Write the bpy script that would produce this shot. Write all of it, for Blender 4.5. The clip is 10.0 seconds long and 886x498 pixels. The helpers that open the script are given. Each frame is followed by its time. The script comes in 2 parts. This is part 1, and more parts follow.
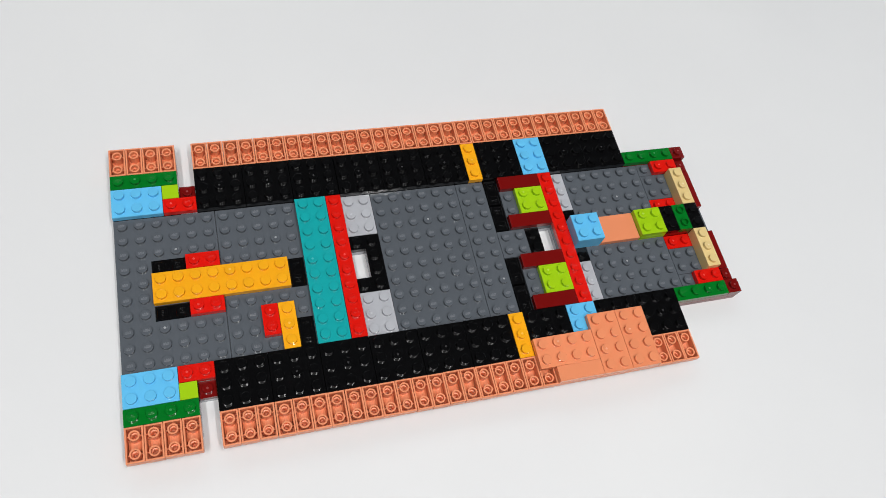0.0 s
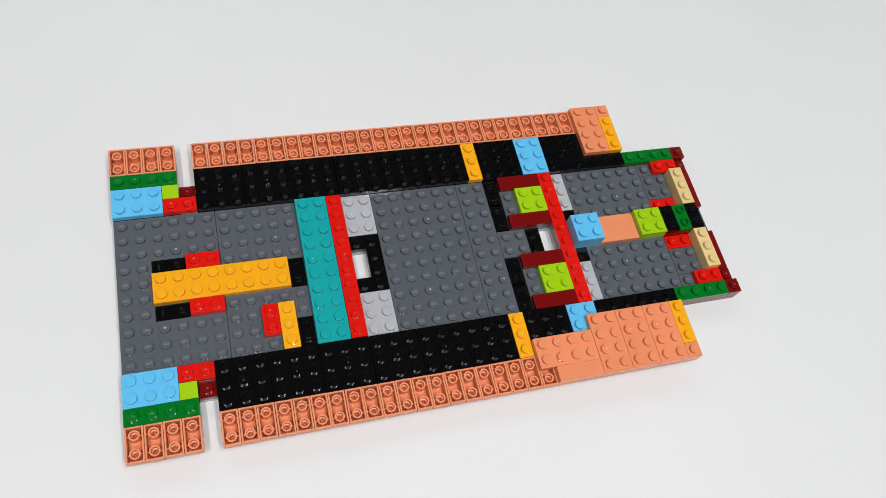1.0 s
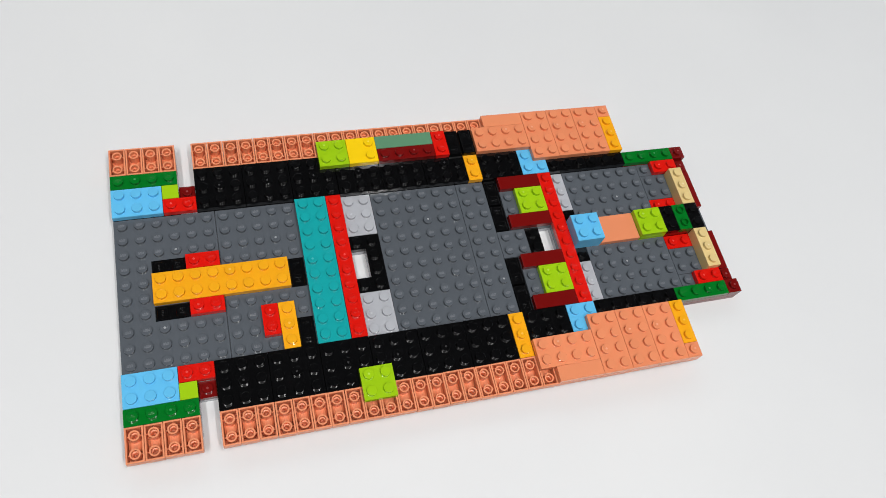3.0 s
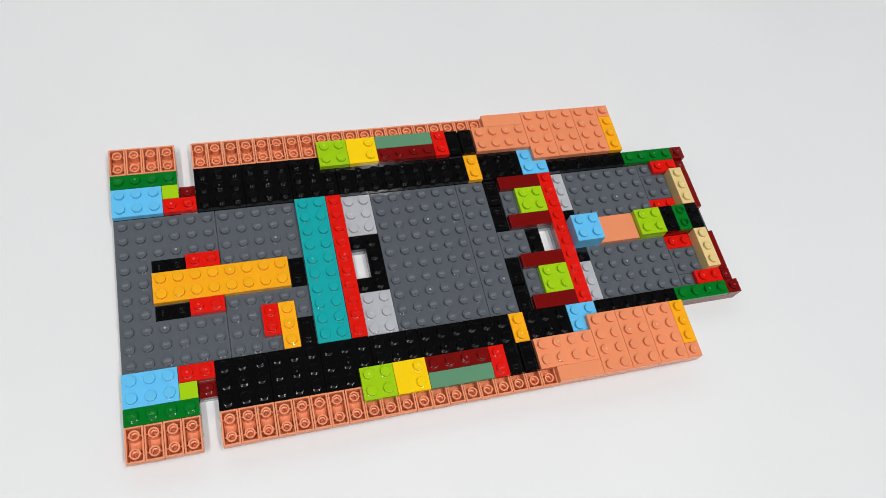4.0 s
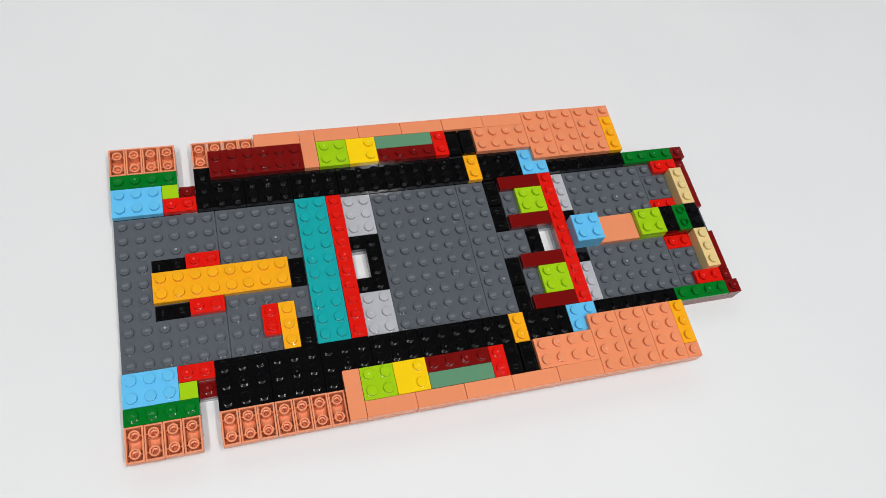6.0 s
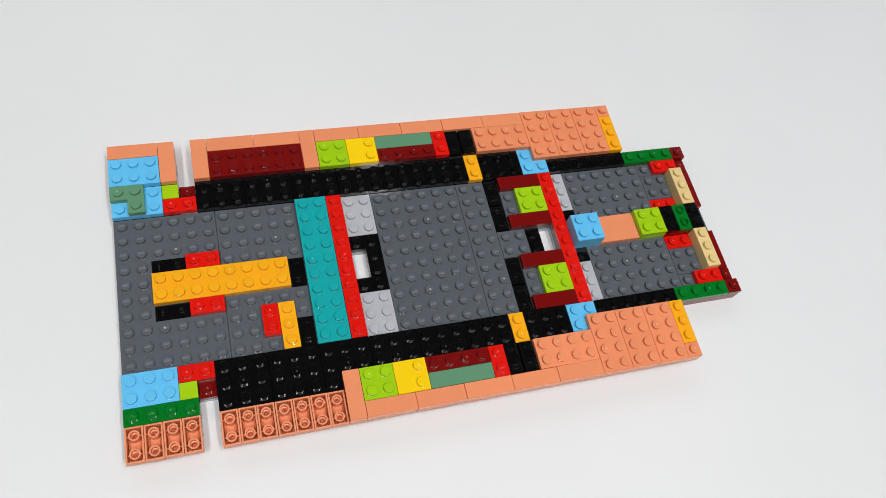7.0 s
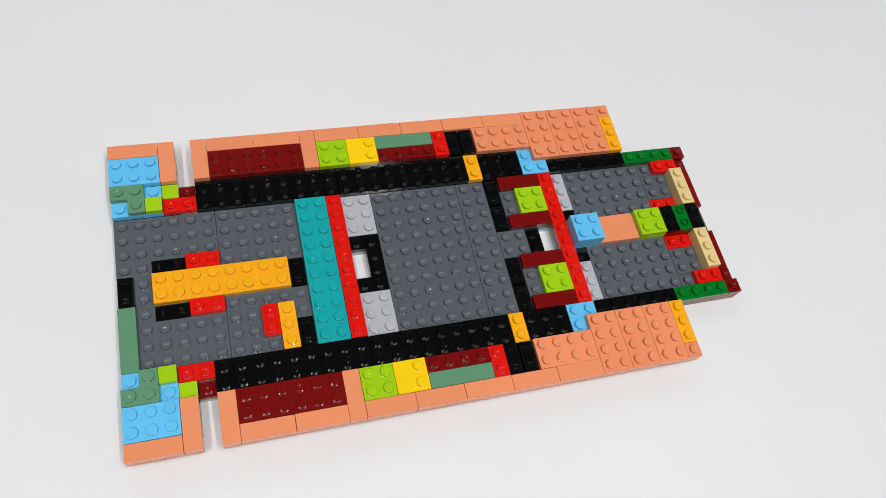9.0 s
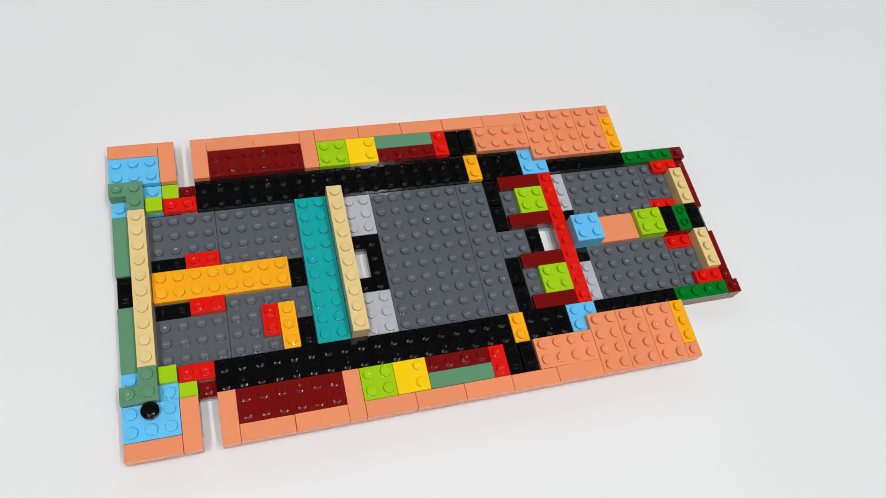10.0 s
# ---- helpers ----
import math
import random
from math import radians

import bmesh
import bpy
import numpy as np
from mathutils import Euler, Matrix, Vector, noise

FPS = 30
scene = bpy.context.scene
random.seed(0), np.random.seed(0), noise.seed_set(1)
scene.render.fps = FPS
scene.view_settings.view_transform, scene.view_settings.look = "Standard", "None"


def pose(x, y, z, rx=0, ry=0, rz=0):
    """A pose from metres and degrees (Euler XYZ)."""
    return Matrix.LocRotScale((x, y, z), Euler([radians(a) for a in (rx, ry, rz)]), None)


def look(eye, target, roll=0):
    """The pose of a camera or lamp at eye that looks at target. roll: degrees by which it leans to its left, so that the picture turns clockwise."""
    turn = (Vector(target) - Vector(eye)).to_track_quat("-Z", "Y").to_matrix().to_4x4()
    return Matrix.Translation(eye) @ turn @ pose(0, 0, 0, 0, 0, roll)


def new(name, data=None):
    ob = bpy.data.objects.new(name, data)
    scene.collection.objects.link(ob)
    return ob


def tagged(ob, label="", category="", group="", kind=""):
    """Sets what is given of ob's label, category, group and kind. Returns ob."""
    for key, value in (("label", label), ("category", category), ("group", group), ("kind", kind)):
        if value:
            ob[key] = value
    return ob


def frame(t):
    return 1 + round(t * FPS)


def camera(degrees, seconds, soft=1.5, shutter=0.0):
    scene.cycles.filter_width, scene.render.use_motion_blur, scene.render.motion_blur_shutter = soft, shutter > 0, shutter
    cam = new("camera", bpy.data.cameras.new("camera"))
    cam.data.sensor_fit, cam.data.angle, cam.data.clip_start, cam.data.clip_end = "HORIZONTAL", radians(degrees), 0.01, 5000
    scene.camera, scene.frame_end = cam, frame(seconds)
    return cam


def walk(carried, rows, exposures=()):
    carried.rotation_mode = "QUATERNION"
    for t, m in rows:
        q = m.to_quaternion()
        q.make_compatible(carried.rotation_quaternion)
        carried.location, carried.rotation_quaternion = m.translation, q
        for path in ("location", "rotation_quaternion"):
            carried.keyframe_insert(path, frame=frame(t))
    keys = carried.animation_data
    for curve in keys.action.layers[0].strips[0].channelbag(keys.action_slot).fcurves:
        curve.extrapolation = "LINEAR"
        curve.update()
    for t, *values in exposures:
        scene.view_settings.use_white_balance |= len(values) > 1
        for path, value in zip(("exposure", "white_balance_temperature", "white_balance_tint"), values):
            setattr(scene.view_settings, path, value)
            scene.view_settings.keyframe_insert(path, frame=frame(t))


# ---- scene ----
# camera: one still view down onto the table
cam = camera(60.927, 10.0, soft=0.6)
VIEW = pose(0.05632, -0.07884, 0.35334, 27.1260, -10.4519, -13.3624)
walk(cam, [(0.0, VIEW), (10.0, VIEW)], [(0.0, 0.19), (10.0, 0.19)])

# sizes of the building pieces, in metres
PITCH = 0.008
PLATE = 0.0032
GAP = 0.0001
TABLE_LEVEL = -2  # in plates, counted from the top of the grey base


# ---- light ----
def area(name, eye, target, width, height, watts, colour):
    data = bpy.data.lights.new(name, "AREA")
    data.shape, data.size, data.size_y = "RECTANGLE", width, height
    data.energy, data.color = watts, colour
    ob = new(name, data)
    ob.matrix_world = look(eye, target)
    return ob


def around(azimuth, elevation, distance):
    a, e = radians(azimuth), radians(elevation)
    return (0.16 + distance * math.cos(e) * math.cos(a), 0.08 + distance * math.cos(e) * math.sin(a), distance * math.sin(e))


MIDDLE = (0.16, 0.08, 0.0)
world = bpy.data.worlds.new("world")
scene.world = world
world.use_nodes = True
world.node_tree.nodes["Background"].inputs["Color"].default_value = (0.9, 0.95, 1.0, 1)
world.node_tree.nodes["Background"].inputs["Strength"].default_value = 0.05

# two parallel ceiling tubes; the broad panel and weak side lights are added fill
for x, watts in ((-0.50, 21.0), (0.62, 20.0)):
    area("tube_lamp", (x, -0.80, 2.20), (x, -0.799, 0.0), 0.06, 1.5, watts, (1.0, 0.99, 0.985))
area("fill_panel", (0.25, -0.68, 2.40), (0.25, -0.679, 0.0), 2.6, 1.3, 22.0, (1.0, 0.99, 0.985))
# cool fill from the far side and both ends, with no window behind it
area("side_fill_light", around(20, 32, 2.3), MIDDLE, 1.4, 1.0, 3.5, (0.78, 0.91, 1.0))
area("side_fill_light", around(92, 40, 2.3), MIDDLE, 1.8, 0.9, 8.0, (0.95, 0.98, 1.0))
area("side_fill_light", around(150, 30, 2.3), MIDDLE, 1.4, 1.0, 2.0, (0.93, 0.97, 1.0))


# ---- materials ----
def srgb(r, g, b):
    return tuple((c / 255 / 12.92) if c / 255 <= 0.04045 else ((c / 255 + 0.055) / 1.055) ** 2.4 for c in (r, g, b))


def plastic(name, rgb, rough=0.08, vary=0.05):
    """Moulded plastic: even colour, faint batch differences, fine swirl and handling marks in the gloss."""
    mat = bpy.data.materials.new(name)
    mat.use_nodes = True
    nodes, links = mat.node_tree.nodes, mat.node_tree.links
    bsdf = nodes["Principled BSDF"]
    coords = nodes.new("ShaderNodeTexCoord")
    info = nodes.new("ShaderNodeObjectInfo")
    cloud = nodes.new("ShaderNodeTexNoise")
    cloud.inputs["Scale"].default_value, cloud.inputs["Detail"].default_value = 90, 3
    links.new(coords.outputs["Object"], cloud.inputs["Vector"])
    fine = nodes.new("ShaderNodeTexNoise")
    fine.inputs["Scale"].default_value, fine.inputs["Detail"].default_value = 1400, 4
    links.new(coords.outputs["Object"], fine.inputs["Vector"])
    both = nodes.new("ShaderNodeMath")
    both.operation = "ADD"
    links.new(info.outputs["Random"], both.inputs[0])
    links.new(cloud.outputs["Fac"], both.inputs[1])
    span = nodes.new("ShaderNodeMapRange")
    span.inputs["From Min"].default_value, span.inputs["From Max"].default_value = 0.3, 1.7
    span.inputs["To Min"].default_value, span.inputs["To Max"].default_value = 1 - vary, 1 + vary
    links.new(both.outputs[0], span.inputs["Value"])
    hue = nodes.new("ShaderNodeHueSaturation")
    hue.inputs["Color"].default_value = (*srgb(*rgb), 1)
    links.new(span.outputs[0], hue.inputs["Value"])
    links.new(hue.outputs["Color"], bsdf.inputs["Base Color"])
    gloss = nodes.new("ShaderNodeMapRange")
    gloss.inputs["To Min"].default_value, gloss.inputs["To Max"].default_value = rough * 0.7, rough * 1.5
    links.new(cloud.outputs["Fac"], gloss.inputs["Value"])
    links.new(gloss.outputs[0], bsdf.inputs["Roughness"])
    bump = nodes.new("ShaderNodeBump")
    bump.inputs["Strength"].default_value, bump.inputs["Distance"].default_value = 0.006, 0.0001
    links.new(fine.outputs["Fac"], bump.inputs["Height"])
    links.new(bump.outputs["Normal"], bsdf.inputs["Normal"])
    bsdf.inputs["IOR"].default_value = 1.5
    return mat


def table_paint():
    mat = bpy.data.materials.new("white_table_top")
    mat.use_nodes = True
    nodes, links = mat.node_tree.nodes, mat.node_tree.links
    bsdf = nodes["Principled BSDF"]
    coords = nodes.new("ShaderNodeTexCoord")
    wide = nodes.new("ShaderNodeTexNoise")
    wide.inputs["Scale"].default_value, wide.inputs["Detail"].default_value = 6, 4
    grain = nodes.new("ShaderNodeTexNoise")
    grain.inputs["Scale"].default_value, grain.inputs["Detail"].default_value = 900, 3
    for n in (wide, grain):
        links.new(coords.outputs["Object"], n.inputs["Vector"])
    ramp = nodes.new("ShaderNodeValToRGB")
    ramp.color_ramp.elements[0].position, ramp.color_ramp.elements[1].position = 0.3, 0.7
    ramp.color_ramp.elements[0].color = (0.675, 0.68, 0.684, 1)
    ramp.color_ramp.elements[1].color = (0.70, 0.705, 0.706, 1)
    links.new(wide.outputs["Fac"], ramp.inputs["Fac"])
    links.new(ramp.outputs["Color"], bsdf.inputs["Base Color"])
    gloss = nodes.new("ShaderNodeMapRange")
    gloss.inputs["To Min"].default_value, gloss.inputs["To Max"].default_value = 0.45, 0.6
    links.new(grain.outputs["Fac"], gloss.inputs["Value"])
    links.new(gloss.outputs[0], bsdf.inputs["Roughness"])
    bump = nodes.new("ShaderNodeBump")
    bump.inputs["Strength"].default_value, bump.inputs["Distance"].default_value = 0.06, 0.0002
    links.new(grain.outputs["Fac"], bump.inputs["Height"])
    links.new(bump.outputs["Normal"], bsdf.inputs["Normal"])
    return mat


COLOURS = {
    "black": (9, 9, 10),
    "dark grey": (85, 90, 96),
    "light grey": (172, 174, 179),
    "coral orange": (226, 139, 98),
    "amber orange": (237, 166, 28),
    "yellow": (238, 198, 20),
    "red": (212, 24, 15),
    "dark red": (112, 15, 14),
    "green": (4, 111, 33),
    "sand green": (93, 140, 108),
    "lime green": (154, 196, 23),
    "sky blue": (97, 185, 229),
    "teal": (24, 157, 159),
    "tan": (219, 194, 135),
}
PAINT = {name: plastic(name.replace(" ", "_") + "_plastic", rgb) for name, rgb in COLOURS.items()}


def mark_colour(name, rgb):
    """The dull, paler spot where a piece was cut from its sprue."""
    share = {"dark grey": 0.45, "black": 0.12}.get(name, 0.18)
    return tuple(c * (1 - share) + 235 * share for c in rgb)


NUB = {name: plastic(name.replace(" ", "_") + "_sprue_mark", mark_colour(name, rgb), 0.35) for name, rgb in COLOURS.items()}
SATIN = {"coral orange": plastic("coral_orange_satin_plastic", COLOURS["coral orange"], 0.32)}   # unpolished undersides
# paler grey that stands in for highlights on the dark grey studs' bars
BAR_GLINT = {"dark grey": plastic("dark_grey_glint_plastic", (104, 108, 114), 0.2)}
WALL = plastic("painted_wall", (100, 101, 104), 0.7, 0.02)
TABLE = table_paint()


# ---- meshes of the pieces ----
def mesh_of(name, bm):
    data = bpy.data.meshes.new(name)
    bm.normal_update()
    bm.to_mesh(data)
    bm.free()
    return data


def box(bm, x0, x1, y0, y1, z0, z1):
    v = [bm.verts.new(p) for p in ((x0, y0, z0), (x1, y0, z0), (x1, y1, z0), (x0, y1, z0), (x0, y0, z1), (x1, y0, z1), (x1, y1, z1), (x0, y1, z1))]
    return [bm.faces.new([v[i] for i in q]) for q in ((0, 3, 2, 1), (4, 5, 6, 7), (0, 1, 5, 4), (1, 2, 6, 5), (2, 3, 7, 6), (3, 0, 4, 7))]


def lathe(bm, profile, turns=24, x=0.0, y=0.0, smooth=True):
    """Turns (radius, height) pairs round the z axis; a radius of 0 closes the end."""
    rings = []
    for r, z in profile:
        if r == 0:
            rings.append([bm.verts.new((x, y, z))])
        else:
            rings.append([bm.verts.new((x + r * math.cos(2 * math.pi * i / turns), y + r * math.sin(2 * math.pi * i / turns), z)) for i in range(turns)])
    for a, b in zip(rings, rings[1:]):
        for i in range(turns):
            j = (i + 1) % turns
            if len(a) == 1:
                face = bm.faces.new((a[0], b[j], b[i]))
            elif len(b) == 1:
                face = bm.faces.new((a[i], a[j], b[0]))
            else:
                face = bm.faces.new((a[i], a[j], b[j], b[i]))
            face.smooth = smooth


MESHES = {}


def kept(key, make):
    if key not in MESHES:
        MESHES[key] = make()
    return MESHES[key]


def slab_mesh(cells, plates):
    """A rounded-edged slab over unit cells; the cells of an angled piece share one outline."""
    bm = bmesh.new()
    h = plates * PLATE
    grid = {}

    def vert(u, v, z):
        k = (u, v, z)
        if k not in grid:
            grid[k] = bm.verts.new((u * PITCH, v * PITCH, z))
        return grid[k]

    for u, v in cells:
        bm.faces.new([vert(u, v, h), vert(u + 1, v, h), vert(u + 1, v + 1, h), vert(u, v + 1, h)])
        bm.faces.new([vert(u, v, 0), vert(u, v + 1, 0), vert(u + 1, v + 1, 0), vert(u + 1, v, 0)])
        for (du, dv), (a, b) in {(0, -1): ((0, 0), (1, 0)), (1, 0): ((1, 0), (1, 1)), (0, 1): ((1, 1), (0, 1)), (-1, 0): ((0, 1), (0, 0))}.items():
            if (u + du, v + dv) not in cells:
                bm.faces.new([vert(u + a[0], v + a[1], 0), vert(u + b[0], v + b[1], 0), vert(u + b[0], v + b[1], h), vert(u + a[0], v + a[1], h)])
    bmesh.ops.dissolve_limit(bm, angle_limit=0.01, verts=bm.verts, edges=bm.edges)
    # play between neighbours, then softly broken edges
    shift = {}
    bm.normal_update()
    for f in bm.faces:
        if abs(f.normal.z) < 0.5:
            for v in f.verts:
                shift.setdefault(v, set()).add((round(f.normal.x), round(f.normal.y)))
    for v, normals in shift.items():
        for nx, ny in normals:
            v.co.x -= nx * GAP
            v.co.y -= ny * GAP
    bmesh.ops.bevel(bm, geom=list(bm.edges), offset=0.00012, segments=1, affect="EDGES")
    return mesh_of("slab", bm)


def ridge(bm, x, y, half, reach, z, rise, turn=0.0):
    """A small raised stroke with a rounded back and sloping ends."""
    c, s_ = math.cos(radians(turn)), math.sin(radians(turn))
    spot = lambda p, q, height: bm.verts.new((x + p * c - q * s_, y + p * s_ + q * c, height))
    arc = [math.pi * k / 5 for k in range(6)]
    near = [spot(half * math.cos(a), -reach + half * 0.8 * math.sin(a), z + rise * math.sin(a)) for a in arc]
    far = [spot(half * math.cos(a), reach - half * 0.8 * math.sin(a), z + rise * math.sin(a)) for a in arc]
    for i in range(5):
        bm.faces.new((near[i], far[i], far[i + 1], near[i + 1])).smooth = True
    bm.faces.new(near)
    bm.faces.new(far[::-1])


def stud_mesh(gate=False, hollow=False, rise=0.00001):
    bm = bmesh.new()
    if hollow:
        lathe(bm, [(0.00250, 0), (0.0024, 0.0001), (0.0024, 0.00013), (0.0024, 0.00157), (0.0024, 0.0016), (0.0023, 0.0017)])
        lathe(bm, [(0.0023, 0.0017), (0.0017, 0.0017)], smooth=False)
        lathe(bm, [(0.0017, 0.0017), (0.0016, 0.0016), (0.0016, 0.0015), (0.00155, 0.0001)])
        lathe(bm, [(0.00155, 0.0001), (0, 0.0001)], smooth=False)
        return mesh_of("stud", bm)
    lathe(bm, [(0.00243, 0), (0.00242, 0.00004), (0.0024, 0.00012), (0.0024, 0.00015), (0.0024, 0.00158), (0.0024, 0.00160), (0.00238, 0.00167), (0.00233, 0.00170), (0.00228, 0.00171), (0.00226, 0.00171)], 32)
    lathe(bm, [(0.00226, 0.00171), (0, 0.00171)], 32, smooth=False)
    # plain raised bars on the stud's face; on dark grey their glint is painted in
    before = set(bm.faces)
    for k, x in enumerate((-0.00120, -0.00078, -0.00040, 0.0, 0.00042, 0.00082, 0.00121)):
        ridge(bm, x, 0.00006 * (-1) ** k, 0.00016, (0.00062, 0.00056, 0.00084, 0.00060, 0.00082, 0.00056, 0.00066)[k], 0.00170, rise, -10)
    for x, y in ((-0.00100, -0.0005), (-0.0002, 0.00054), (0.00022, -0.0005), (0.00102, 0.00046)):
        ridge(bm, x, y, 0.00014, 0.00034, 0.00170, rise, 80)
    for face in bm.faces:
        if face not in before:
            face.material_index = 2
    if gate:
        before = set(bm.faces)
        lathe(bm, [(0.00128, 0.00171), (0.00122, 0.00184), (0.00056, 0.00184), (0.00050, 0.00190), (0.00036, 0.00191), (0, 0.00191)], 16, smooth=False)
        for face in bm.faces:
            if face not in before and face.calc_center_median().z > 0.00186:
                face.material_index = 1
    return mesh_of("stud", bm)


def tray_mesh():
    """An upturned one by two piece: rim, sunken floor with two round holes, small ribs at the rim."""
    bm = bmesh.new()
    x, y, h, low = PITCH / 2 - GAP, PITCH - GAP, 2 * PLATE, 0.85 * PLATE
    wx, wy, floor = 0.0008, 0.0008, 0.0012
    ring = lambda a, b, z: [bm.verts.new(p) for p in ((-a, -b, z), (a, -b, z), (a, b, z), (-a, b, z))]
    e = 0.00012
    rings = [ring(x, y, low), ring(x, y, h - e), ring(x - e, y - e, h), ring(x - wx + e, y - wy + e, h), ring(x - wx, y - wy, h - e), ring(x - wx - 0.0001, y - wy - 0.0001, floor)]
    for a, b in zip(rings, rings[1:]):
        for i in range(4):
            bm.faces.new((a[i], a[(i + 1) % 4], b[(i + 1) % 4], b[i]))
    # the sunken pan below the rim
    wall = [ring(x, y, low), ring(x - wx + 0.0003, y - wy + 0.0003, low), ring(x - wx + 0.0003, y - wy + 0.0003, 0)]
    for a, b in zip(wall[::-1], wall[-2::-1]):
        for i in range(4):
            bm.faces.new((a[i], a[(i + 1) % 4], b[(i + 1) % 4], b[i]))
    bm.faces.new(wall[-1][::-1])
    # floor round the holes
    for cy in (-PITCH / 2, PITCH / 2):
        x0, x1 = -x + wx, x - wx
        y0, y1 = (-y + wy, 0.0) if cy < 0 else (0.0, y - wy)
        angles = sorted({*(2 * math.pi * i / 24 - math.pi for i in range(24)), *(math.atan2(q - cy, p) for p in (x0, x1) for q in (y0, y1))})
        inner, outer = [], []
        for a in angles:
            c, s_ = math.cos(a), math.sin(a)
            reach = min(((x1 if c > 0 else x0) / c) if abs(c) > 1e-9 else 9, (((y1 if s_ > 0 else y0) - cy) / s_) if abs(s_) > 1e-9 else 9)
            inner.append(bm.verts.new((0.0013 * c, cy + 0.0013 * s_, floor)))
            outer.append(bm.verts.new((reach * c, cy + reach * s_, floor)))
        for i in range(len(angles)):
            j = (i + 1) % len(angles)
            bm.faces.new((inner[i], outer[i], outer[j], inner[j]))
        box(bm, x0 - 0.0001, -0.0022, cy - 0.0003, cy + 0.0003, floor, h - 0.0017)
        box(bm, 0.0022, x1 + 0.0001, cy - 0.0003, cy + 0.0003, floor, h - 0.0017)
        near, far = sorted((cy * 1.55, (1 if cy > 0 else -1) * (y - wy)))
        box(bm, -0.0003, 0.0003, near, far, floor, h - 0.0022)
    # rounded saddle between the two tubes
    n = 8
    for k in range(n):
        pts = [(-math.cos(a) * 0.0028, floor + 0.0016 * (1 - math.sin(a))) for a in (math.pi * k / n, math.pi * (k + 1) / n)]
        face = bm.faces.new([bm.verts.new(p) for p in ((pts[0][0], -0.0022, pts[0][1]), (pts[1][0], -0.0022, pts[1][1]), (pts[1][0], 0.0022, pts[1][1]), (pts[0][0], 0.0022, pts[0][1]))])
        face.smooth = True
    return mesh_of("tray", bm)


def tube_mesh():
    bm = bmesh.new()
    top = 0.0062
    lathe(bm, [(0.0024, 0.0010), (0.0024, 0.0011), (0.0024, top - 0.0001), (0.0024, top - 0.00008), (0.00235, top)], 24)
    lathe(bm, [(0.00235, top), (0.00172, top)], 24, smooth=False)
    lathe(bm, [(0.00172, top), (0.00166, top - 0.00006), (0.00164, top - 0.00014), (0.0016, 0.0041), (0.0016, 0.0040)], 24)
    lathe(bm, [(0.0016, 0.0040), (0.0012, 0.0039)], 24, smooth=False)
    lathe(bm, [(0.0012, 0.0039), (0.00114, 0.0038), (0.0011, 0.0037), (0.0010, 0.0006)], 24)
    lathe(bm, [(0.0010, 0.0006), (0, 0.0002)], 24, smooth=False)
    return mesh_of("tube", bm)


def low_mesh(height):
    """A thin one by two cover: sloping flanks and two shallow square recesses in its top."""
    bm = bmesh.new()
    e, d = 0.0005, min(0.0003, height * 0.4)
    x, y = PITCH / 2 - GAP, PITCH - GAP
    xs = (-x + e, -0.00245, 0.00245, x - e)
    ys = (-y + e * 0.8, -0.0068, -0.0016, 0.0020, 0.0068, y - e * 0.8)
    grid = {}

    def vert(px, py, z):
        k = (round(px, 6), round(py, 6), round(z, 6))
        if k not in grid:
            grid[k] = bm.verts.new((px, py, z))
        return grid[k]

    sunk = {(1, 1), (1, 3)}
    for i in range(3):
        for j in range(5):
            z = height - d if (i, j) in sunk else height
            corners = ((xs[i], ys[j]), (xs[i + 1], ys[j]), (xs[i + 1], ys[j + 1]), (xs[i], ys[j + 1]))
            bm.faces.new([vert(p, q, z) for p, q in corners])
            if (i, j) in sunk:
                for a, b in zip(corners, corners[1:] + corners[:1]):
                    bm.faces.new([vert(*a, z), vert(*a, height), vert(*b, height), vert(*b, z)])
    rim = [(p, ys[0]) for p in xs] + [(xs[-1], q) for q in ys[1:]] + [(p, ys[-1]) for p in xs[-2::-1]] + [(xs[0], q) for q in ys[-2:0:-1]]
    foot = [(p / (x - e) * x if abs(p) > 0.003 else p, q / (y - e * 0.8) * y if abs(q) > 0.0069 else q) for p, q in rim]
    for i in range(len(rim)):
        k = (i + 1) % len(rim)
        bm.faces.new([vert(*foot[i], 0), vert(*foot[k], 0), vert(*rim[k], height), vert(*rim[i], height)])
    bm.faces.new([vert(*p, 0) for p in foot[::-1]])
    bm.normal_update()
    sharp = [ed for ed in bm.edges if len(ed.link_faces) == 2 and ed.calc_face_angle() > 0.3]
    bmesh.ops.bevel(bm, geom=sharp, offset=0.00007, segments=1, affect="EDGES")
    return mesh_of("cover", bm)


def boss_mesh(kind):
    """Low raised marks in the recesses: a framed dot, or a row of plain bars."""
    bm = bmesh.new()
    if kind == "boss":
        for x, y, reach, turn in ((-0.0012, 0, 0.0010, 0), (0.0012, 0, 0.0010, 0), (0, -0.0010, 0.0012, 90), (0, 0.0010, 0.0012, 90)):
            ridge(bm, x, y, 0.00016, reach, 0.0, 0.00004, turn)
        lathe(bm, [(0.0004, 0.0), (0.00036, 0.0001), (0.0002, 0.00016), (0, 0.00018)], 12)
    else:
        for x, turn in ((-0.0014, -6), (-0.0006, 8), (0.0003, -6), (0.0012, 4)):
            ridge(bm, x, 0.0, 0.00016, 0.0006, 0.0, 0.00009, turn)
        for x, y in ((-0.0010, 0.0004), (0.0008, -0.0003)):
            ridge(bm, x, y, 0.00014, 0.0003, 0.0, 0.00008, 84)
    return mesh_of(kind, bm)


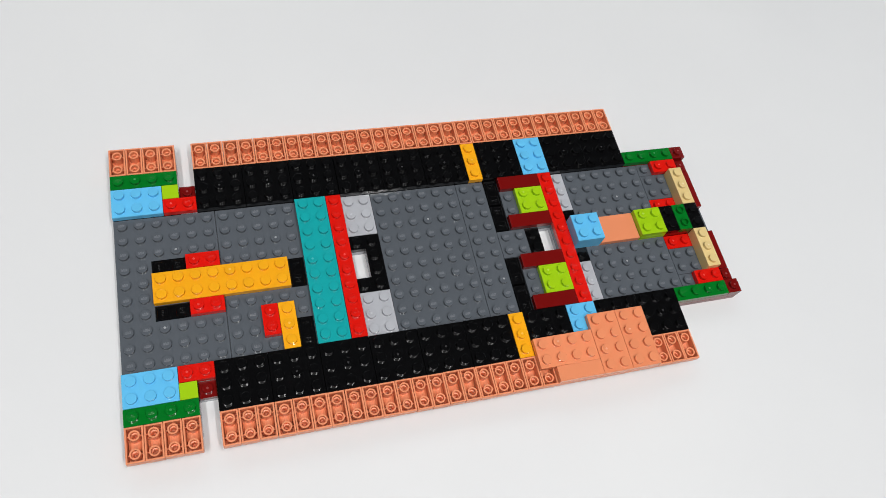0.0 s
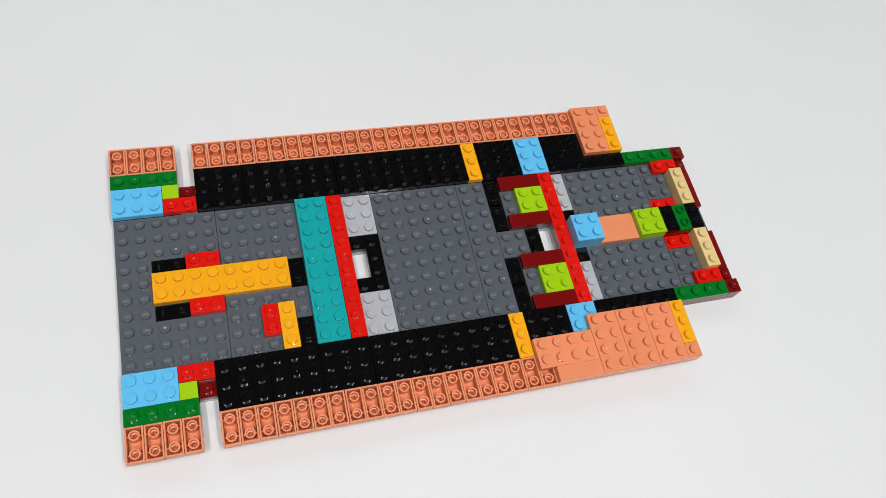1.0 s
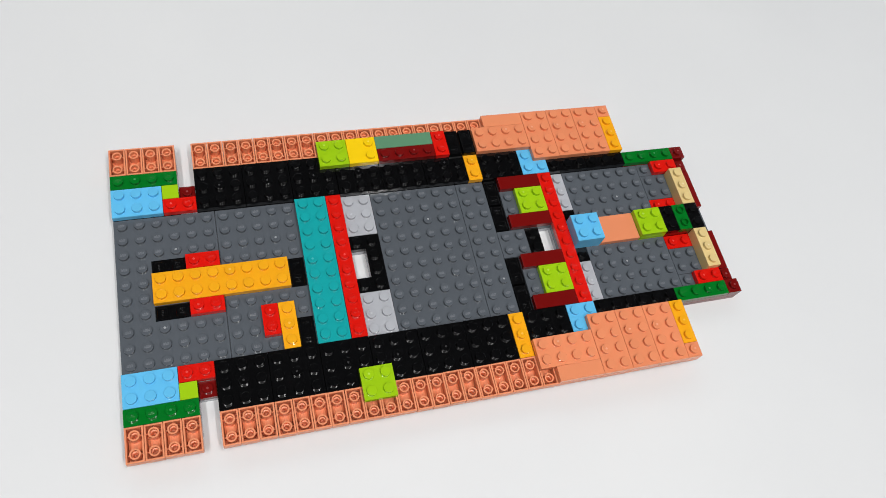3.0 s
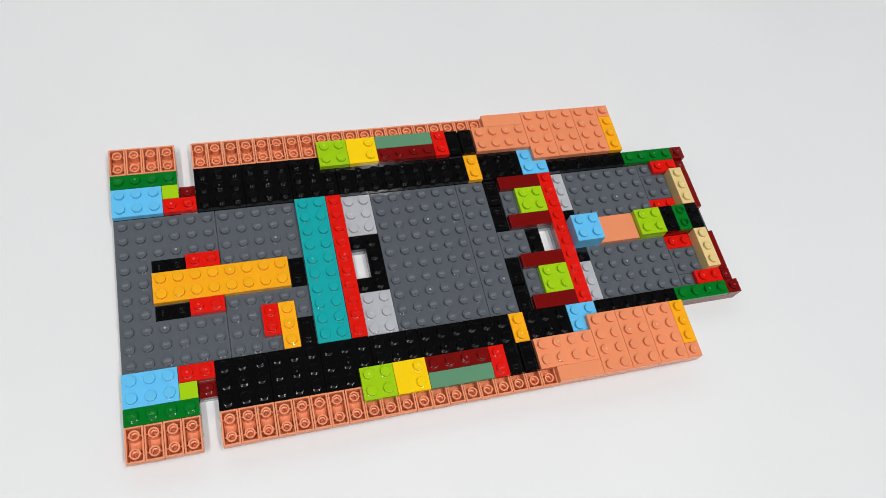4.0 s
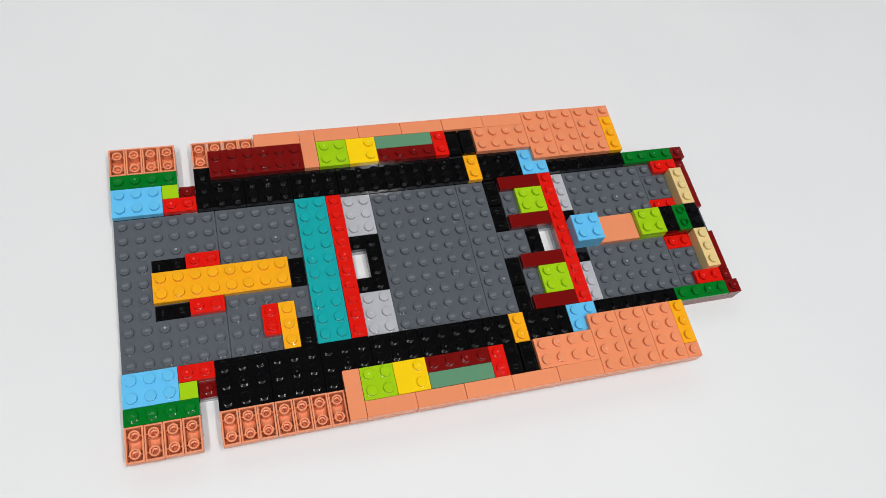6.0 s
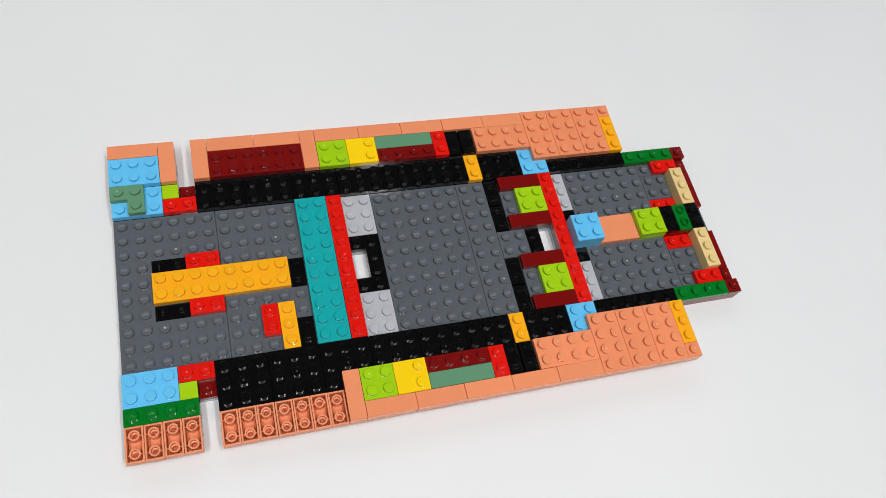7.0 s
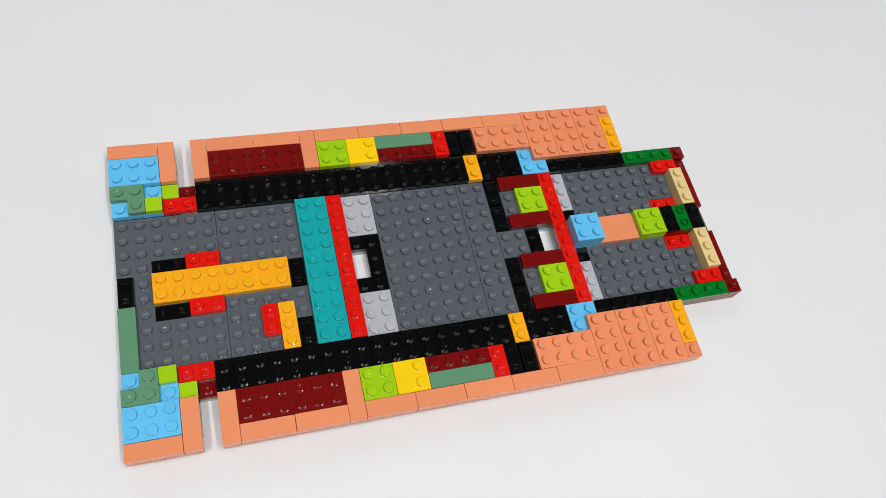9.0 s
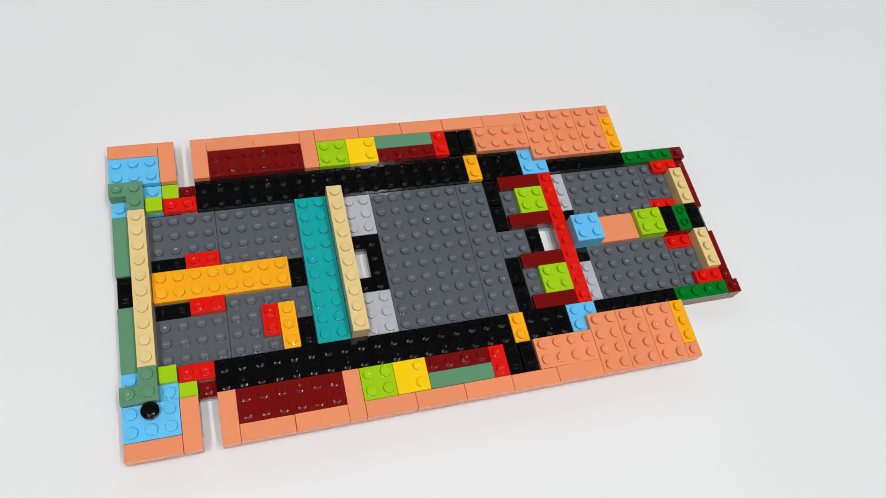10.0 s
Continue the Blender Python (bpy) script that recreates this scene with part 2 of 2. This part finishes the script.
def round_mesh():
    bm = bmesh.new()
    lathe(bm, [(0, 0), (0.0030, 0), (0.0030, 0.0009), (0.0039, 0.0011), (0.0039, 0.0030), (0.00382, 0.00314), (0.0036, 0.0032), (0.0024, 0.0032)], 32)
    return mesh_of("round", bm)


# ---- pieces ----
PIECES = []   # all pieces, with the cells and levels they fill
rng = random.Random(7)
WORD = {1: "one", 2: "two", 3: "three", 4: "four", 6: "six", 8: "eight", 10: "ten", 5: "five"}


def piece(kind, colour, u, v, nu, nv, top, plates=1, cells=None, bare=(), event=None, note="", hollow=False, loose=1.0, gates=None):
    """Notes a piece: u, v its first cell, nu x nv its cells, top its upper level in plates above the grey base."""
    filled = cells or {(i, j) for i in range(nu) for j in range(nv)}
    PIECES.append(dict(kind=kind, colour=colour, u=u, v=v, nu=nu, nv=nv, top=top, plates=plates, cells=filled, bare=set(bare), event=event, note=note, hollow=hollow, loose=loose, gates=gates))


def size_words(p):
    a, b = sorted((p["nu"], p["nv"]))
    return f"{WORD.get(a, 'wide')} by {WORD.get(b, 'long')}"


def covered(p, cell):
    """True where a piece that is there from the start sits on that stud."""
    u, v = p["u"] + cell[0], p["v"] + cell[1]
    for q in PIECES:
        if q["event"] is None and q is not p and (u - q["u"], v - q["v"]) in q["cells"]:
            low = q["top"] - q["plates"]
            if low < p["top"] + 0.5 and q["top"] > p["top"] + 0.05:
                return True
    return False


def child(name, data, parent, x, y, z, turn=0.0, label=""):
    ob = new(name, data)
    ob.parent = parent
    ob.matrix_basis = pose(x, y, z, 0, 0, turn)
    return tagged(ob, label) if label else ob


def painted(key, make, colour):
    """Mesh data shared by all alike pieces of one colour."""
    def build():
        data = make()
        data.materials.append(SATIN[colour] if key[0] in ("tray", "tube") else PAINT[colour])
        if key[0] == "stud":
            data.materials.append(NUB[colour])
            data.materials.append(BAR_GLINT.get(colour, PAINT[colour]))
        return data
    return kept((*key, colour), build)


STROKE = {"dark grey": 0.0001, "red": 0.00009, "green": 0.00008, "dark red": 0.000015, "black": 0.000015}   # height of the bars by colour, shaped for how strongly each should glint
SEATED = []   # (object, resting pose, event)


def build(p):
    kind, colour = p["kind"], p["colour"]
    base = (p["top"] - p["plates"] - TABLE_LEVEL) * PLATE
    cu, cv = p["u"] + p["nu"] / 2, p["v"] + p["nv"] / 2
    k = p["loose"]
    at = pose(cu * PITCH + rng.gauss(0, 0.00003) * k, cv * PITCH + rng.gauss(0, 0.00003) * k, base, rng.gauss(0, 0.07) * k, rng.gauss(0, 0.07) * k, rng.gauss(0, 0.10) * k / max(1, max(p["nu"], p["nv"]) / 3))
    words = size_words(p)
    if kind == "inverted_tile":
        ob = new("inverted_tile", painted(("tray",), tray_mesh, colour))
        for y in (-PITCH / 2, PITCH / 2):
            child("tube", painted(("tube",), tube_mesh, colour), ob, 0, y, 0)
        tagged(ob, f"{colour} plastic one by two piece lying open side up", "toy brick", "upturned pieces along the edge")
    elif kind == "cover":
        h = p["plates"] * PLATE
        ob = new("cover_tile", painted(("low", round(h, 5)), lambda: low_mesh(h), colour))
        sunk = h - min(0.0003, h * 0.4)
        child("boss", painted(("boss",), lambda: boss_mesh("boss"), colour), ob, 0, -0.0042, sunk)
        child("bars", painted(("bars",), lambda: boss_mesh("bars"), colour), ob, 0, 0.0046, sunk)
        if p["nu"] > p["nv"]:
            at = at @ pose(0, 0, 0, 0, 0, 90)
        elif p["v"] >= 11:
            at = at @ pose(0, 0, 0, 0, 0, 180)
        tagged(ob, f"glossy {colour} one by two cover tile with two recesses", "toy brick", "black cover tiles")
    elif kind == "round_plate":
        ob = new("round_plate", painted(("round",), round_mesh, colour))
        child("stud", painted(("stud", False, False), stud_mesh, colour), ob, 0, 0, PLATE)
        tagged(ob, f"glossy {colour} one by one round plate with stud", "toy brick")
    else:
        cells = frozenset(p["cells"])
        def shape():
            data = slab_mesh(cells, p["plates"])
            data.transform(Matrix.Translation((-p["nu"] * PITCH / 2, -p["nv"] * PITCH / 2, 0)))
            return data
        ob = new(kind, painted(("slab", cells, p["plates"]), shape, colour))
        studs = [] if kind == "tile" else [c for c in sorted(p["cells"]) if c not in p["bare"] and not covered(p, c)]
        middle = (p["nu"] * 0.5 - 0.6 + (1 if p["nu"] > 3 else 0), p["nv"] * 0.5 - 0.4)
        gate = min(studs, key=lambda c: abs(c[0] - middle[0]) + abs(c[1] - middle[1])) if studs else None
        gates = p["gates"] or ([(1, 1)] if colour == "black" and p["nu"] == p["nv"] == 3 else [] if colour in ("dark grey", "black", "sky blue") else [gate])
        for c in studs:
            shaped = painted(("stud", c in gates, p["hollow"]), lambda: stud_mesh(c in gates, p["hollow"], STROKE.get(colour, 0.00001)), colour)
            child("stud", shaped, ob, (c[0] + 0.5 - p["nu"] / 2) * PITCH, (c[1] + 0.5 - p["nv"] / 2) * PITCH, p["plates"] * PLATE)
        ending = p["note"] or {"tile": "smooth top without studs", "brick": "tall, with round studs", "corner_plate": "three studs"}.get(kind, "with round studs")
        noun = kind.replace("_", " ")
        tagged(ob, f"{colour} plastic {words} {noun}, {ending}", "toy brick", f"{colour} {kind.replace('_', ' ')}s")
    ob.matrix_basis = at
    SEATED.append((ob, at, p["event"]))


# ---- the setting: table and room ----
def block(name, x0, x1, y0, y1, z0, z1, material, edge=0.0):
    bm = bmesh.new()
    box(bm, x0, x1, y0, y1, z0, z1)
    if edge:
        bmesh.ops.bevel(bm, geom=list(bm.edges), offset=edge, segments=3, profile=0.5, affect="EDGES")
    data = mesh_of(name, bm)
    data.materials.append(material)
    return new(name, data)


table = block("table", -0.75, 1.05, -0.65, 1.0, -0.03, 0.0, TABLE, 0.004)
tagged(table, "plain white satin table top under the build", "table")
for tx in (-0.69, 0.94):
    for ty in (-0.59, 0.89):
        leg = block("leg", tx, tx + 0.05, ty, ty + 0.05, -0.75, -0.03, TABLE, 0.003)
        leg.parent = table
tagged(block("floor", -2.6, 2.9, -2.6, 2.7, -0.85, -0.75, WALL), kind="structure")
tagged(block("ceiling", -2.6, 2.9, -2.6, 2.7, 2.5, 2.6, WALL), kind="structure")
tagged(block("wall_west", -2.7, -2.6, -2.6, 2.7, -0.75, 2.5, WALL), kind="structure")
tagged(block("wall_east", 2.9, 3.0, -2.6, 2.7, -0.75, 2.5, WALL), kind="structure")
tagged(block("wall_south", -2.6, 2.9, -2.7, -2.6, -0.75, 2.5, WALL), kind="structure")
tagged(block("wall_north", -2.6, 2.9, 2.7, 2.8, -0.75, 2.5, WALL), kind="structure")

# ---- bottom layer, partly hidden ----
for u, v, nu, nv in ((0, 1, 4, 18), (4, 3, 1, 14), (5, 1, 9, 18), (14, 1, 1, 8), (14, 11, 1, 8), (15, 1, 12, 18), (27, 1, 1, 8), (27, 11, 1, 8), (28, 1, 7, 18), (35, 4, 5, 5), (35, 9, 5, 2), (35, 11, 5, 5)):
    piece("plate", "light grey" if u < 35 else "dark grey" if v == 9 else "dark red", u, v, nu, nv, -1, note="under the base", loose=0)
for v in (1, 15):
    inner = 2 if v == 1 else 15
    piece("plate", "black", 0, inner, 4, 3, 0, note="carrying the corner pieces", loose=0)
    piece("plate", "black", 5, inner, 30, 3, 0, note="carrying the black strip", loose=0)
    piece("plate", "light grey", 4, 4 if v == 1 else 15, 1, 1, 0, loose=0)
    piece("plate", "dark red", 35, 4 if v == 1 else 15, 5, 1, 0, note="under the green strip", loose=0)

# ---- grey base ----
piece("plate", "dark grey", 0, 5, 6, 10, 0, loose=0, gates=[(3, 7), (2, 2)])
piece("plate", "dark grey", 6, 5, 8, 10, 0, loose=0, gates=[(3, 7)])
for v in (5, 12):
    piece("plate", "light grey", 14, v, 2, 3, 0)
piece("corner_plate", "black", 14, 8, 2, 4, 0, cells={(0, 0), (1, 0), (1, 1), (1, 2), (1, 3), (0, 3)}, note="framing a white gap")
piece("plate", "dark grey", 16, 5, 6, 10, 0, loose=0, gates=[(3, 7), (2, 2)])
piece("plate", "dark grey", 22, 5, 2, 10, 0, loose=0, gates=[(1, 2)])
piece("plate", "dark grey", 24, 9, 2, 2, 0)
piece("plate", "black", 26, 9, 1, 2, 0)
for v in (5, 11):
    piece("plate", "dark grey", 25, v, 3, 4, 0)
piece("plate", "dark grey", 28, 5, 1, 10, 0, loose=0)
for v in (5, 12):
    piece("plate", "light grey", 29, v, 1, 3, 0)
piece("plate", "black", 29, 8, 1, 4, 0)
piece("plate", "dark grey", 30, 5, 6, 10, 0, loose=0, gates=[(3, 7), (2, 2)])
for v in (6, 12):
    piece("plate", "dark grey", 36, v, 2, 2, 0)
for v in (5, 14):
    piece("plate", "dark grey", 36, v, 3, 1, 0)
for v in (8, 11):
    piece("plate", "red", 36, v, 2, 1, 0)
piece("brick", "dark red", 36, 9, 3, 2, 1, 2, note="under the spine", loose=0)
piece("tile", "dark red", 39, 6, 1, 3, 0)
piece("tile", "dark red", 39, 11, 1, 3, 0)
piece("plate", "dark red", 39, 5, 1, 1, 0)
piece("plate", "dark red", 39, 14, 1, 1, 0)
piece("plate", "dark red", 4, 3, 1, 1, 0)
piece("plate", "dark red", 4, 16, 1, 1, 0)
piece("brick", "tan", 38, 6, 1, 3, 2, 3)
piece("brick", "tan", 38, 11, 1, 3, 2, 3)

# ---- first layer: wheel strips, edges and fittings ----
for row in (0, 18):
    for u in (*range(0, 4), *range(5, 35)):
        piece("inverted_tile", "coral orange", u, row, 1, 2, 1, 2)
for v in (2, 15):
    for u in (5, 8, 11, 14, 17, 20, 24, 29, 32):
        piece("plate", "black", u, v, 3, 3, 1)
    piece("plate", "amber orange", 23, v, 1, 3, 1)
    piece("plate", "sky blue", 27, v, 2, 3, 1)
for v, g, b, r, l, e in ((3, 2, 3, 4, 3, 4), (15, 17, 15, 15, 16, 15)):
    piece("plate", "green", 0, g, 4, 1, 1, gates=[(2 if v == 3 else 1, 0)])
    piece("plate", "sky blue", 0, b, 3, 2, 1)
    piece("plate", "red", 3, r, 2, 1, 1)
    piece("tile", "lime green", 3, l, 1, 1, 1)
    piece("plate", "green", 35, e, 4, 1, 1)
    piece("plate", "dark red", 39, e, 1, 1, 1)
piece("plate", "amber orange", 2, 9, 8, 2, 1)
for v in (8, 11):
    piece("plate", "red", 4, v, 2, 1, 1)
    piece("cover", "black", 2, v, 2, 1, 0.25, 0.25)
piece("cover", "black", 10, 9, 1, 2, 0.25, 0.25)
piece("cover", "black", 10, 5, 1, 2, 0.25, 0.25)
piece("plate", "red", 8, 6, 1, 2, 1)
piece("plate", "amber orange", 9, 5, 1, 3, 1)
piece("plate", "teal", 11, 5, 2, 10, 1)
piece("plate", "red", 13, 5, 1, 10, 1)
for v in (5, 7, 11, 13):
    piece("cover", "black", 24, v, 1, 2, 0.1, 1.1)
for v in (5, 8, 11, 14):
    piece("tile", "dark red", 25, v, 3, 1, 1)
for v in (6, 12):
    piece("plate", "lime green", 26, v, 2, 2, 1)
piece("plate", "red", 28, 5, 1, 10, 1)
for v in (5, 14):
    piece("plate", "red", 37, v, 2, 1, 1)

# ---- the spine over the middle ----
piece("brick", "sky blue", 29, 9, 2, 2, 3, 3)
piece("tile", "coral orange", 31, 9, 3, 2, 1)
piece("plate", "lime green", 34, 9, 2, 2, 1)
piece("plate", "lime green", 34, 9, 2, 2, 2)
piece("plate", "black", 36, 9, 1, 2, 2)
piece("plate", "green", 37, 9, 1, 2, 2, hollow=True, note="with hollow studs")
piece("plate", "black", 38, 9, 1, 2, 2)

# ---- second layer, there from the start ----
piece("plate", "coral orange", 24, 1, 4, 2, 2, gates=[(1, 1)])
piece("plate", "coral orange", 28, 0, 2, 4, 2, gates=[(0, 1)])
piece("plate", "coral orange", 30, 0, 2, 4, 2, gates=[(0, 2)])
piece("tile", "coral orange", 25, 0, 3, 1, 2)

# ---- pieces that arrive one after another ----
CO, AO, SG = "coral orange", "amber orange", "sand green"
ARRIVE = [
    ("plate", CO, 32, 0, 2, 4, 2), ("plate", CO, 34, 0, 1, 1, 2), ("plate", AO, 34, 1, 1, 3, 2), ("plate", AO, 34, 16, 1, 3, 2),
    ("plate", CO, 34, 19, 1, 1, 2), ("plate", CO, 32, 16, 2, 4, 2), ("plate", CO, 30, 16, 2, 4, 2), ("plate", CO, 28, 16, 2, 4, 2),
    ("tile", CO, 25, 19, 3, 1, 2), ("plate", CO, 24, 17, 4, 2, 2), ("cover", "black", 23, 17, 1, 2, 1.75, 0.75), ("cover", "black", 22, 17, 1, 2, 1.75, 0.75),
    ("plate", "red", 21, 17, 1, 2, 2), ("tile", SG, 17, 18, 4, 1, 2), ("plate", "dark red", 17, 17, 4, 1, 2), ("plate", "yellow", 15, 17, 2, 2, 2),
    ("plate", "lime green", 13, 17, 2, 2, 2),
    ("plate", "lime green", 13, 1, 2, 2, 2), ("plate", "yellow", 15, 1, 2, 2, 2), ("tile", SG, 17, 1, 4, 1, 2), ("plate", "dark red", 17, 2, 4, 1, 2),
    ("plate", "red", 21, 1, 1, 2, 2), ("cover", "black", 22, 1, 1, 2, 1.75, 0.75), ("cover", "black", 23, 1, 1, 2, 1.75, 0.75),
    ("tile", CO, 22, 0, 3, 1, 2), ("tile", CO, 19, 0, 3, 1, 2), ("tile", CO, 16, 0, 3, 1, 2), ("tile", CO, 13, 0, 3, 1, 2), ("tile", CO, 12, 0, 1, 3, 2),
    ("tile", CO, 12, 17, 1, 3, 2), ("tile", CO, 13, 19, 3, 1, 2), ("tile", CO, 16, 19, 3, 1, 2), ("tile", CO, 19, 19, 3, 1, 2), ("tile", CO, 22, 19, 3, 1, 2),
    ("plate", "dark red", 6, 17, 6, 2, 2), ("tile", CO, 9, 19, 3, 1, 2), ("tile", CO, 6, 19, 3, 1, 2), ("tile", CO, 5, 17, 1, 3, 2),
    ("tile", CO, 3, 17, 1, 3, 2), ("tile", CO, 0, 19, 3, 1, 2), ("plate", "sky blue", 0, 17, 3, 2, 2),
    ("corner_plate", SG, 0, 15, 2, 2, 2), ("tile", "lime green", 2, 15, 1, 1, 2), ("tile", "lime green", 2, 4, 1, 1, 2), ("corner_plate", SG, 0, 3, 2, 2, 2),
    ("plate", "sky blue", 0, 1, 3, 2, 2), ("tile", CO, 0, 0, 3, 1, 2), ("tile", CO, 3, 0, 1, 3, 2), ("tile", CO, 5, 0, 1, 3, 2),
    ("plate", "dark red", 6, 1, 6, 2, 2), ("tile", CO, 6, 0, 3, 1, 2), ("tile", CO, 9, 0, 3, 1, 2),
    ("tile", SG, 0, 5, 1, 4, 1), ("cover", "black", 0, 9, 1, 2, 0.75, 0.75), ("tile", SG, 0, 11, 1, 4, 1),
    ("brick", "tan", 1, 5, 1, 10, 3, 3), ("brick", "tan", 13, 5, 1, 10, 4, 3), ("round_plate", "black", 1, 2, 1, 1, 3),
    ("corner_plate", SG, 0, 3, 2, 2, 3), ("corner_plate", SG, 0, 15, 2, 2, 3),
]
for n, (kind, colour, u, v, nu, nv, top, *rest) in enumerate(ARRIVE):
    shape = None
    if kind == "corner_plate":
        shape = {(0, 1), (1, 1), (1, 0)} if v == 15 else {(0, 0), (1, 0), (1, 1)}
    bare = {(0, 0), (0, 1)} if colour == "yellow" else ()
    piece(kind, colour, u, v, nu, nv, top, rest[0] if rest else 1, shape, bare, n, "with two studs on one half" if bare else "")

for p in PIECES:
    build(p)


# ---- movement: every sixth of a second one more piece is set down ----
def motions():
    for ob, seat, n in SEATED:
        if n is None:
            continue
        f = 2 + 5 * n
        spot = pose(-0.20 + 0.075 * (n % 12), -0.28 - 0.05 * (n // 12) - (0.04 if n >= 48 else 0.0), 0.0)
        rest = Matrix.Translation(spot.translation) @ seat.to_quaternion().to_matrix().to_4x4()
        walk(ob, [(0.0, rest), ((f - 1) / FPS, rest), (f / FPS, seat), (10.0, seat)])


motions()
